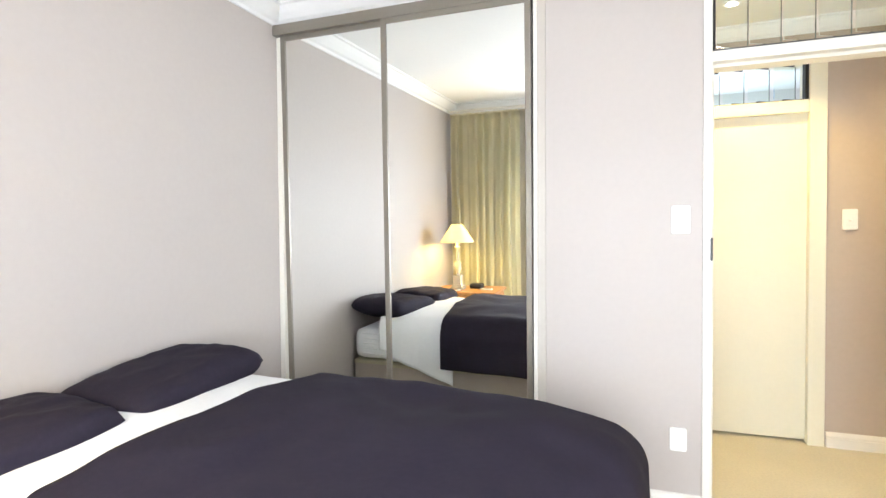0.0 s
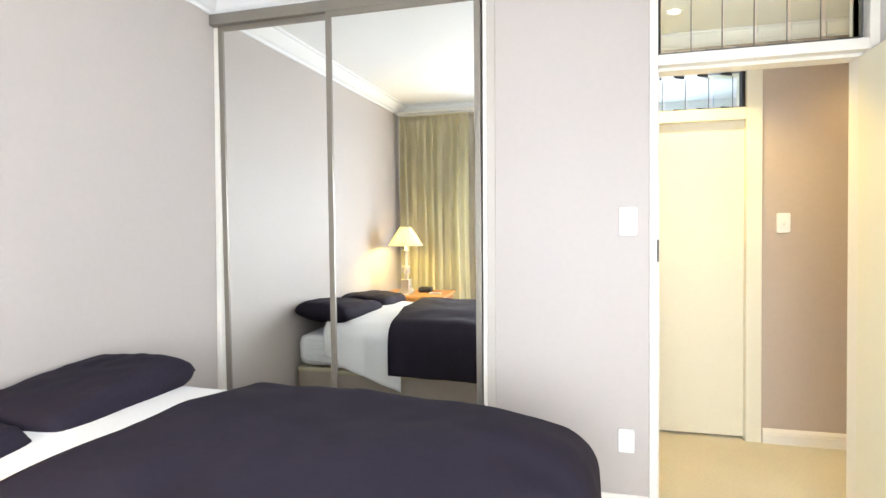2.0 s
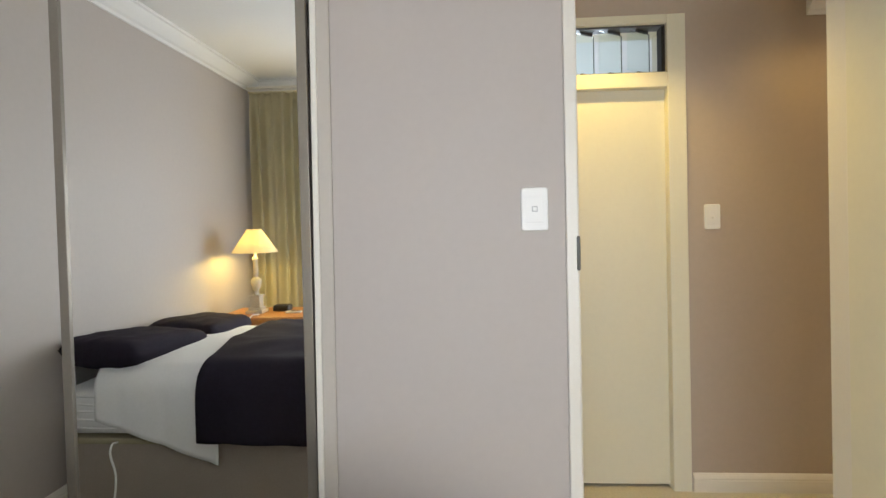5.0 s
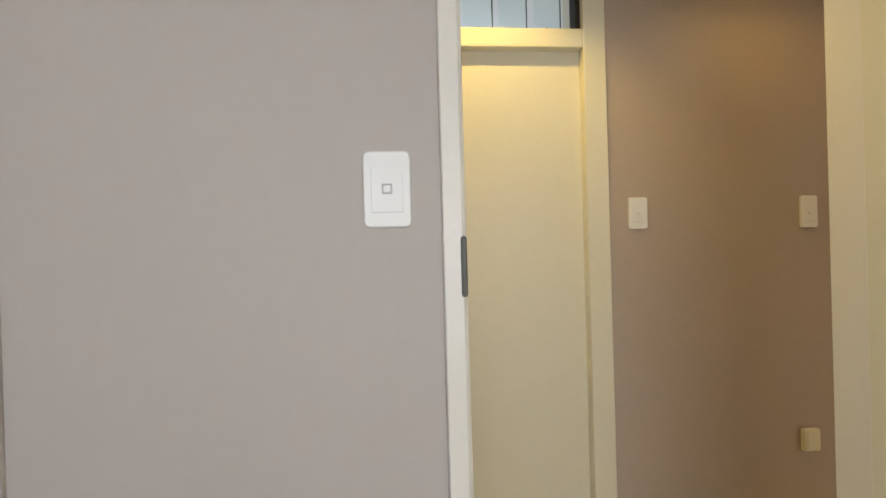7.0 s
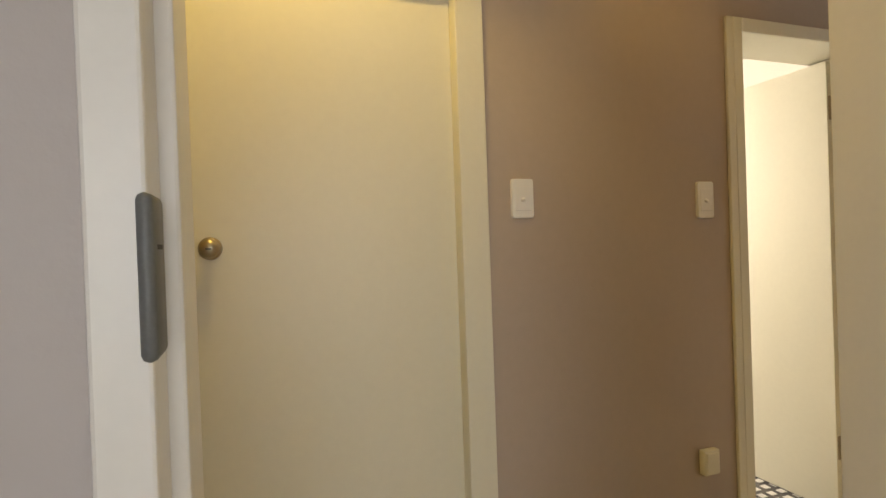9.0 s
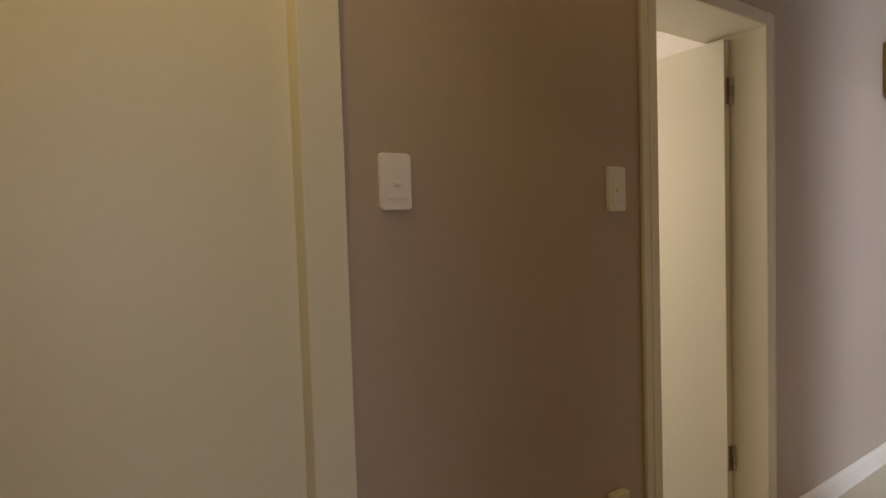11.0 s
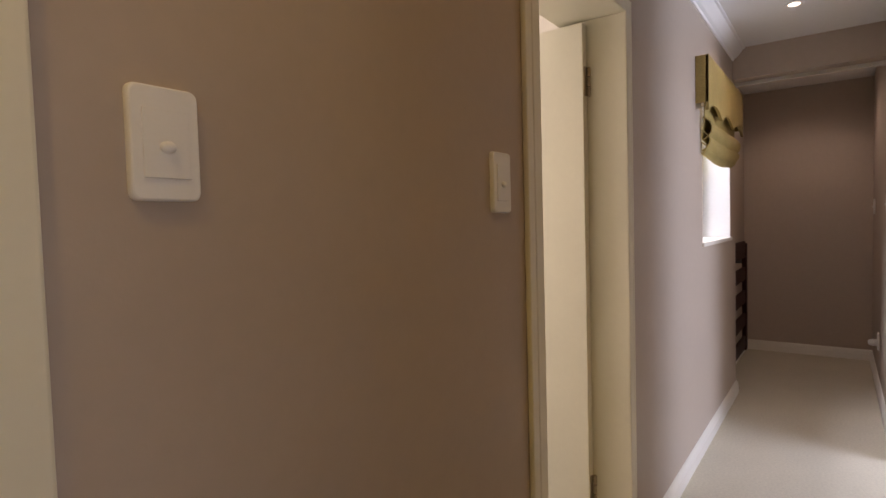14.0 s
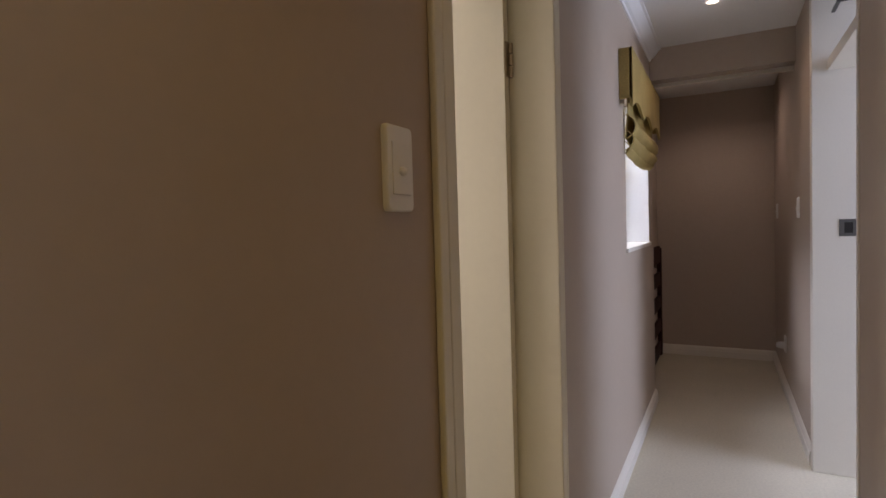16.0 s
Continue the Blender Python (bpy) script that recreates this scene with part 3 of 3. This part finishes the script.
def drape(x0, foot, top, r, hang, nx, ny, wrinkle, seed, y0=BY0 - 0.05, y1=BY1 + 0.05, skew=0.0, far_hang=None, head=None, tail=None, bulge=0.0):
    """Cloth laid over the bed: flat on top, rounded over the long sides and, where foot is given, over the foot end."""
    bm = bmesh.new()
    arc = r * math.pi / 2
    width = (y1 - y0) - 2 * r

    def fold(d):
        if d <= 0:
            return d, 0.0
        if d < arc:
            a = d / r
            return r * math.sin(a), r * (1 - math.cos(a))
        return r + 0.02 * (d - arc), r + (d - arc)

    grid = []
    length = foot[0] - x0 - (r if foot[1] else 0)
    total = length + ((arc + hang - r) if foot[1] else 0)
    for i in range(nx + 1):
        row = []
        s = total * i / nx
        ox, dzx = fold(s - length) if foot[1] else (s - length, 0.0)
        h = (far_hang or hang) + skew * (i / nx)
        cross = width + 2 * (arc + h - r)
        for j in range(ny + 1):
            t = -cross / 2 + cross * j / ny
            oy, dzy = fold(abs(t) - width / 2)
            y = (y0 + y1) / 2 + math.copysign(width / 2 + oy, t)
            drop = min(max(h, hang if dzx > dzy else 0), math.hypot(dzx, dzy))
            x = x0 + length + ox
            if head:
                x += head(y) * max(0.0, 1 - s / 0.9)
            if tail:
                x += tail(y) * i / nx
            if bulge:
                x += bulge * step(y, -1.55, -1.0) * step(x, -0.95, -0.45)
            n1 = noise.noise((x * 2.2 + seed, y * 2.6, seed)) * wrinkle
            n2 = noise.noise((x * 7 + seed, y * 6, drop * 7)) * wrinkle * 0.28 + (0.5 - abs(noise.noise((x * 4.5 + y * 2, y * 5 - x, seed)))) * wrinkle * 0.2
            rip = math.sin(x * 16 + seed) * 0.010 * min(1, drop / 0.2) if drop > 0.05 else 0
            crown = -0.035 * (x + 1.15) + 0.02 * (1 - ((y - (y0 + y1) / 2) / ((y1 - y0) / 2)) ** 2)
            crown -= 0.05 * step(x, -0.68, -0.28)
            crown -= 0.066 * (max(0.0, -0.95 - y) / 1.05) ** 2
            row.append(bm.verts.new((x + (n2 if dzx > dzy else 0), y + math.copysign(rip + n1 * 0.4, t) * (1 if drop > 0.05 else 0), top + crown + (n1 + n2) * (1 if drop < 0.08 else 0.3) - drop)))
        grid.append(row)
    for a, b in zip(grid, grid[1:]):
        for j in range(ny):
            bm.faces.new((a[j], a[j + 1], b[j + 1], b[j]))
    bmesh.ops.recalc_face_normals(bm, faces=bm.faces)
    return bm


duvet = tagged(obj("duvet", drape(-1.62, (-0.352, True), 0.695, 0.15, 0.34, 90, 120, 0.028, 3.1, BY0 - 0.10, BY1 + 0.10, head=turn_back, bulge=0.085), DUVET, smooth=True), "charcoal cotton duvet spread over the bed", "duvet")
mod = duvet.modifiers.new("thick", "SOLIDIFY")
mod.thickness, mod.offset = 0.025, -1
fold_sheet = tagged(obj("bed_sheet", drape(-2.02, (-1.46, False), 0.652, 0.10, 0.38, 40, 90, 0.012, 8.4, BY0 - 0.03, BY1 + 0.035, skew=0.18, far_hang=0.24, tail=spread), SHEET, smooth=True), "white top sheet folded back over the bed", "sheet")
mod = fold_sheet.modifiers.new("thick", "SOLIDIFY")
mod.thickness, mod.offset = 0.008, -1


def pillow(cx, cy, cz, lx, ly, th, rx, ry, rz, seed, label):
    bm = bmesh.new()
    n = 26
    side = {}
    for k in (1, -1):
        for i in range(n + 1):
            for j in range(n + 1):
                u, v = -1 + 2 * i / n, -1 + 2 * j / n
                e = max(0.0, (1 - u ** 4) * (1 - v ** 4)) ** 0.42
                pin = (1 - 0.11 * abs(u * v) ** 3) * (1 - 0.07 * (1 - abs(u * v)) * max(abs(u), abs(v)) ** 3)
                z = k * th / 2 * e * (1 + 0.25 * noise.noise((u * 1.6 + seed, v * 1.6, k)) + 0.10 * noise.noise((u * 5 + v * 2, v * 4 - u + seed, k)))
                if k == -1 and e == 0:
                    side[(k, i, j)] = side[(1, i, j)]
                else:
                    side[(k, i, j)] = bm.verts.new((u * lx / 2 * pin, v * ly / 2 * pin, z))
    for k in (1, -1):
        for i in range(n):
            for j in range(n):
                q = (side[(k, i, j)], side[(k, i + 1, j)], side[(k, i + 1, j + 1)], side[(k, i, j + 1)])
                bm.faces.new(q if k == 1 else q[::-1])
    bm.transform(pose(cx, cy, cz, rx, ry, rz))
    return tagged(obj("pillow", bm, DUVET, smooth=True), label, "pillow", "pillows on the bed")


pillow(-2.035, -1.03, 0.706, 0.47, 0.70, 0.15, 5, 2, 3, 1.0, "charcoal pillow lying against the headboard wall")
pillow(-2.04, -1.70, 0.668, 0.45, 0.70, 0.15, 5, 2, -4, 5.0, "charcoal pillow on the bed beside the nightstand")

# ---- nightstand corner ----
PZ = 0.638
ped = thing("nightstand", (-1.92, -2.46, 0), "honey-coloured pine nightstand with a drawer beside the bed", "nightstand")
part("carcass", boxes((XL + 0.06, -1.595, -2.68, -2.24, 0.03, PZ - 0.03), bevel=0.004), WOOD, ped)
part("top", boxes((XL + 0.045, -1.57, -2.70, -2.215, PZ - 0.028, PZ), bevel=0.008), WOOD, ped)
dr = part("drawer_front", boxes((-1.597, -1.581, -2.65, -2.27, PZ - 0.19, PZ - 0.05), bevel=0.004), WOOD, ped)
bm = lathe([(0.008, 0), (0.008, 0.012), (0.016, 0.02), (0.014, 0.03), (0.005, 0.034)], 18)
bm.transform(pose(-1.582, -2.46, PZ - 0.12, 0, 90))
part("knob", bm, WOOD, dr, smooth=True)
part("door_front", boxes((-1.597, -1.583, -2.65, -2.27, 0.06, PZ - 0.21), bevel=0.004), WOOD, ped)

LX, LY = -1.995, -2.43
lamp = thing("table_lamp", (LX, LY, PZ), "lit table lamp with cream cone shade and distressed turned base", "lamp")
part("foot", boxes((LX - 0.065, LX + 0.065, LY - 0.065, LY + 0.065, PZ, PZ + 0.025), (LX - 0.05, LX + 0.05, LY - 0.05, LY + 0.05, PZ + 0.025, PZ + 0.045), (LX - 0.036, LX + 0.036, LY - 0.036, LY + 0.036, PZ + 0.045, PZ + 0.125), (LX - 0.045, LX + 0.045, LY - 0.045, LY + 0.045, PZ + 0.125, PZ + 0.137), bevel=0.003), LAMPBASE, lamp)
part("column", lathe([(0.02, PZ + 0.137), (0.022, PZ + 0.15), (0.014, PZ + 0.16), (0.024, PZ + 0.18), (0.038, PZ + 0.22), (0.040, PZ + 0.245), (0.030, PZ + 0.262), (0.016, PZ + 0.272), (0.018, PZ + 0.285), (0.016, PZ + 0.40), (0.026, PZ + 0.408), (0.026, PZ + 0.42), (0.012, PZ + 0.428), (0.010, PZ + 0.47)], 28, LX, LY), LAMPBASE, lamp, smooth=True)
bm = bmesh.new()
rings = [[bm.verts.new((LX + r * math.cos(2 * math.pi * i / 48), LY + r * math.sin(2 * math.pi * i / 48), z)) for i in range(48)] for r, z in ((0.170, PZ + 0.462), (0.054, PZ + 0.638))]
for i in range(48):
    bm.faces.new((rings[0][i], rings[0][(i + 1) % 48], rings[1][(i + 1) % 48], rings[1][i]))
part("shade", bm, SHADE, lamp, "cream cone lampshade, glowing", True)
part("bulb", lathe([(0.008, PZ + 0.47), (0.02, PZ + 0.49), (0.026, PZ + 0.515), (0.018, PZ + 0.535)], 20, LX, LY), glow("lit_bulb", (1.0, 0.72, 0.25), 8), lamp, smooth=True).visible_shadow = False
clock = thing("clock_radio", (-1.84, -2.50, PZ), "small black clock radio on the nightstand", "clock")
part("body", boxes((-1.89, -1.76, -2.56, -2.46, PZ, PZ + 0.05), bevel=0.015), DARKPLASTIC, clock)
rem = thing("remote_control", (-1.70, -2.40, PZ), "pale slim remote control on the nightstand", "remote")
part("body", boxes((-1.76, -1.64, -2.42, -2.38, PZ, PZ + 0.016), bevel=0.005), PLASTIC, rem)
part("keypad", boxes((-1.72, -1.65, -2.412, -2.388, PZ + 0.0155, PZ + 0.018)), DARKPLASTIC, rem)
tagged(cable("lamp_cable", [(-2.0, -2.40, PZ + 0.01), (-1.93, -2.30, PZ + 0.006), (-1.95, -2.2, PZ + 0.004), (-1.97, -2.19, 0.4)], 0.004, PLASTIC), "white lamp cable over the nightstand edge", "cable")
tagged(cable("bed_cable", [(-1.93, -0.70, 0.34), (-1.93, -0.66, 0.34), (-1.91, -0.65, 0.2), (-1.92, -0.62, 0.04), (-1.90, -0.56, 0.008), (-2.1, -0.50, 0.008), (-2.22, -0.52, 0.008)], 0.005, PLASTIC), "white cable hanging down the bed side", "cable")


def curtain(name, x0, x1, y, z0, z1, pleats, depth, material, label, seed):
    ob = thing(name, ((x0 + x1) / 2, y, z0), label, "curtain")
    bm = bmesh.new()
    nx, rows = pleats * 14, 26
    grid = []
    for k in range(rows + 1):
        z = z1 + (z0 - z1) * k / rows
        head = max(0.0, 1 - (z1 - z) / 0.16)
        row = []
        for i in range(nx + 1):
            u = i / nx
            ph = u * pleats * 2 * math.pi + 1.1 * noise.noise((u * 5 + seed, z * 0.5, 0)) * (1 - head)
            d = depth * (1 - 0.6 * head) * (0.75 + 0.5 * abs(noise.noise((u * 7 + seed, 0.3, z * 0.3)))) * (math.sin(ph) + 0.35 * math.sin(2.3 * ph + seed)) + 0.02 * noise.noise((u * 9, z * 1.2, seed))
            row.append(bm.verts.new((x0 + (x1 - x0) * u + 0.01 * math.cos(ph), y + d, z)))
        grid.append(row)
    for a, b in zip(grid, grid[1:]):
        for i in range(nx):
            bm.faces.new((a[i], a[i + 1], b[i + 1], b[i]))
    cloth = part("cloth", bm, material, ob, smooth=True)
    mod = cloth.modifiers.new("thick", "SOLIDIFY")
    mod.thickness = 0.004
    part("header_tape", boxes((x0, x1, y - 0.006, y + 0.006, z1 - 0.005, z1 + 0.012)), material, ob)
    return ob


curtain("curtain", XL + 0.02, -1.50, YW + 0.17, 0.02, 2.445, 8, 0.066, CURTAIN, "gold pinch-pleated curtain drawn beside the window", 2.0)
curtain("curtain", -1.50, -1.18, YW + 0.14, 0.02, 2.445, 4, 0.045, DRAPE, "pale curtain lining bunched at the window edge", 6.0)
rail = thing("curtain_rail", (-0.6, YW + 0.16, 2.48), "white curtain rail under the cornice", "curtain rail")
part("track", boxes((XL + 0.01, XR - 0.05, YW + 0.12, YW + 0.20, 2.475, 2.492), bevel=0.003), TRIM, rail)
for bx in (-2.1, -0.6, 0.9):
    part("bracket", boxes((bx, bx + 0.03, YW, YW + 0.14, 2.47, 2.495)), TRIM, rail)
win_b = thing("window_1", (-0.5, YW - 0.1, 0.55), "white framed bedroom window", "window")
win_b["kind"] = "structure"
for s in ((-2.2, -2.15, YW - 0.14, YW - 0.08, 0.55, 2.45), (0.70, 0.75, YW - 0.14, YW - 0.08, 0.55, 2.45), (-2.15, 0.70, YW - 0.14, YW - 0.08, 0.55, 0.60), (-2.15, 0.70, YW - 0.14, YW - 0.08, 2.40, 2.45), (-0.53, -0.47, YW - 0.14, YW - 0.08, 0.60, 2.40)):
    part("window_frame", boxes(s, bevel=0.003), TRIM, win_b)
for a, b in ((-2.15, -0.53), (-0.47, 0.70)):
    part("pane", boxes((a, b, YW - 0.115, YW - 0.11, 0.60, 2.40)), GLASS, win_b).visible_shadow = False

# ---- corridor ----
win_h = thing("window_2", (4.02, 1.26, 1.095), "small white steel cottage-pane window in a deep reveal", "window")
win_h["kind"] = "structure"
part("reveal", boxes((3.70, 3.706, HY + 0.002, HY + 0.218, 1.117, 2.0), (4.614, 4.62, HY + 0.002, HY + 0.218, 1.117, 2.0)), CEIL, win_h, "white painted reveal")
part("window_sill", boxes((3.69, 4.63, HY - 0.012, HY + 0.20, 1.092, 1.115), bevel=0.004), TRIM, win_h)
for x in (3.706, 3.92, 4.145, 4.37, 4.584):
    part("bar", boxes((x, x + (0.03 if x in (3.706, 4.584, 4.145) else 0.016), 1.285, 1.312, 1.115, 2.0), bevel=0.003), TRIM, win_h)
for z in (1.115, 1.36, 1.60, 1.84):
    part("bar", boxes((3.736, 4.584, 1.288, 1.309, z, z + 0.018), bevel=0.002), TRIM, win_h)
part("pane", boxes((3.71, 4.61, 1.298, 1.301, 1.12, 2.0)), GLASS, win_h).visible_shadow = False
for z in (1.34, 1.56):
    part("window_catch", boxes((3.775, 3.805, 1.255, 1.285, z, z + 0.06), (3.785, 3.795, 1.235, 1.26, z - 0.05, z + 0.03), bevel=0.003), BRASS, win_h)

PX0, PX1 = 3.545, 4.74
pel = thing("pelmet", (4.06, HY - 0.05, 1.8), "mustard fabric box pelmet with scalloped edge over the window", "pelmet")
part("side", boxes((PX0, PX0 + 0.012, HY - 0.062, HY, 1.825, 2.06), bevel=0.003), GOLD, pel)
part("side", boxes((PX1 - 0.012, PX1, HY - 0.062, HY, 1.825, 2.06), bevel=0.003), GOLD, pel)
part("top", boxes((PX0 + 0.012, PX1 - 0.012, HY - 0.048, HY, 2.045, 2.06)), GOLD, pel)
bm = bmesh.new()
n = 72
for yy in (HY - 0.062, HY - 0.049):
    lo = [bm.verts.new((PX0 + (PX1 - PX0) * i / n, yy, 1.785 + 0.045 * abs(math.sin(math.pi * 3 * i / n)))) for i in range(n + 1)]
    hi = [bm.verts.new((PX0 + (PX1 - PX0) * i / n, yy, 2.06)) for i in range(n + 1)]
    for i in range(n):
        bm.faces.new((lo[i], lo[i + 1], hi[i + 1], hi[i]))
    bm.edges.ensure_lookup_table()
bmesh.ops.bridge_loops(bm, edges=[e for e in bm.edges if e.is_boundary])
bmesh.ops.recalc_face_normals(bm, faces=bm.faces)
part("front", bm, GOLD, pel)
blind = thing("roman_blind", (4.02, HY - 0.04, 1.55), "mustard roman blind drawn up in soft folds", "blind")


def blind_fold(z0, z1, y, bulge, sag, seed):
    bm = bmesh.new()
    nx, nz = 30, 14
    g = []
    for k in range(nz + 1):
        a = k / nz
        row = []
        for i in range(nx + 1):
            u = i / nx
            s = sag * math.sin(math.pi * u) + 0.006 * noise.noise((u * 6, seed, 0))
            row.append(bm.verts.new((3.66 + 1.0 * u, y - bulge * math.sin(math.pi * a) ** 0.8 + 0.006 * noise.noise((u * 8, a * 3, seed)), z1 + (z0 - z1) * a - s * a)))
        g.append(row)
    for p, q in zip(g, g[1:]):
        for i in range(nx):
            bm.faces.new((p[i], p[i + 1], q[i + 1], q[i]))
    ob = part("fold", bm, GOLD, blind, smooth=True)
    ob.modifiers.new("thick", "SOLIDIFY").thickness = 0.005


blind_fold(1.66, 1.95, HY - 0.006, 0.012, 0.03, 1)
blind_fold(1.655, 1.77, HY - 0.010, 0.045, 0.02, 2)
blind_fold(1.60, 1.70, HY - 0.006, 0.038, 0.025, 3)
blind_fold(1.585, 1.64, HY - 0.004, 0.022, 0.03, 4)

gate = thing("safety_gate", (5.3, 1.18, 0), "dark mahogany slatted gate folded against the wall", "gate")
for z, h in ((0.13, 0.105), (0.325, 0.105), (0.52, 0.105), (0.715, 0.105), (0.90, 0.14)):
    part("slat", boxes((4.86, 5.75, 1.170, 1.192, z, z + h), bevel=0.003), DARKWOOD, gate)
part("stile", boxes((5.75, 5.83, 1.165, 1.197, 0.11, 1.02), bevel=0.004), DARKWOOD, gate)
part("foot", boxes((4.86, 4.92, 1.11, 1.21, 0.0, 0.02), (4.875, 4.905, 1.165, 1.195, 0.02, 0.13), bevel=0.003), DARKWOOD, gate)
part("bracket", boxes((5.78, 5.80, 1.197, 1.25, 0.85, 0.9)), STEEL, gate)


def downlight(x, y, z):
    ob = thing("downlight", (x, y, z), "recessed downlight with a white ring, lit; the one past the beam is added", "downlight", "ceiling downlights")
    part("ring", lathe([(0.030, z), (0.030, z - 0.004), (0.042, z - 0.006), (0.046, z - 0.003), (0.046, z)], 28, x, y), PLASTIC, ob, smooth=False)
    part("lens", lathe([(0.029, z - 0.0045), (0.020, z - 0.0075)], 24, x, y), BULB, ob).visible_shadow = False


downlight(0.17, 0.70, CH1)
downlight(1.35, 0.72, CH2)
downlight(4.07, 0.73, CH2)
# made-up fitting for the fill spot at the corridor end
downlight(5.6, 0.75, CH2)

# ---- outside and bathroom floor ----
outer = structure("wall_outside", boxes((3.3, 9.5, 3.5, 3.7, -3.0, 4.0)), GROUND, "pale face-brick neighbouring wall outside the window", "wall")
bm = bmesh.new()
for r in range(30):
    for c in range(24):
        x = 3.4 + c * 0.232 + (0.116 if r % 2 else 0)
        box(bm, x, x + 0.222, 3.49, 3.50, 0.3 + r * 0.085, 0.3 + r * 0.085 + 0.075)
b_ob = part("brickwork", bm, BRICK, outer)
b_ob["kind"] = "stuff"

tile_floor = structure("floor_bathroom", boxes((1.747, 2.402, HY + 0.02, 1.34, -0.003, 0.004), (1.42, 2.95, 1.34, 3.2, -0.004, 0.004)), TILEDARK, "dark mosaic bathroom floor with small white tiles", "floor")
tb = boxes((0, 0.034, 0, 0.034, 0.004, 0.0065))
first = part("tile", tb, TILEWHITE, tile_floor)
first.location = (1.73, 1.36, 0)
for r in range(14):
    for c in range(20):
        if r == 0 and c == 0:
            continue
        t_ob = first.copy()
        scene.collection.objects.link(t_ob)
        t_ob.location = (1.73 + c * 0.06 - (0.03 if r % 2 else 0), 1.36 + r * 0.06, 0)
bm = bmesh.new()
for r in range(14, 30):
    for c in range(20):
        x, y = 1.73 + c * 0.06 - (0.03 if r % 2 else 0), 1.36 + r * 0.06
        box(bm, x, x + 0.034, y, y + 0.034, 0.004, 0.0065)
part("tile_field", bm, TILEWHITE, tile_floor)["kind"] = "stuff"
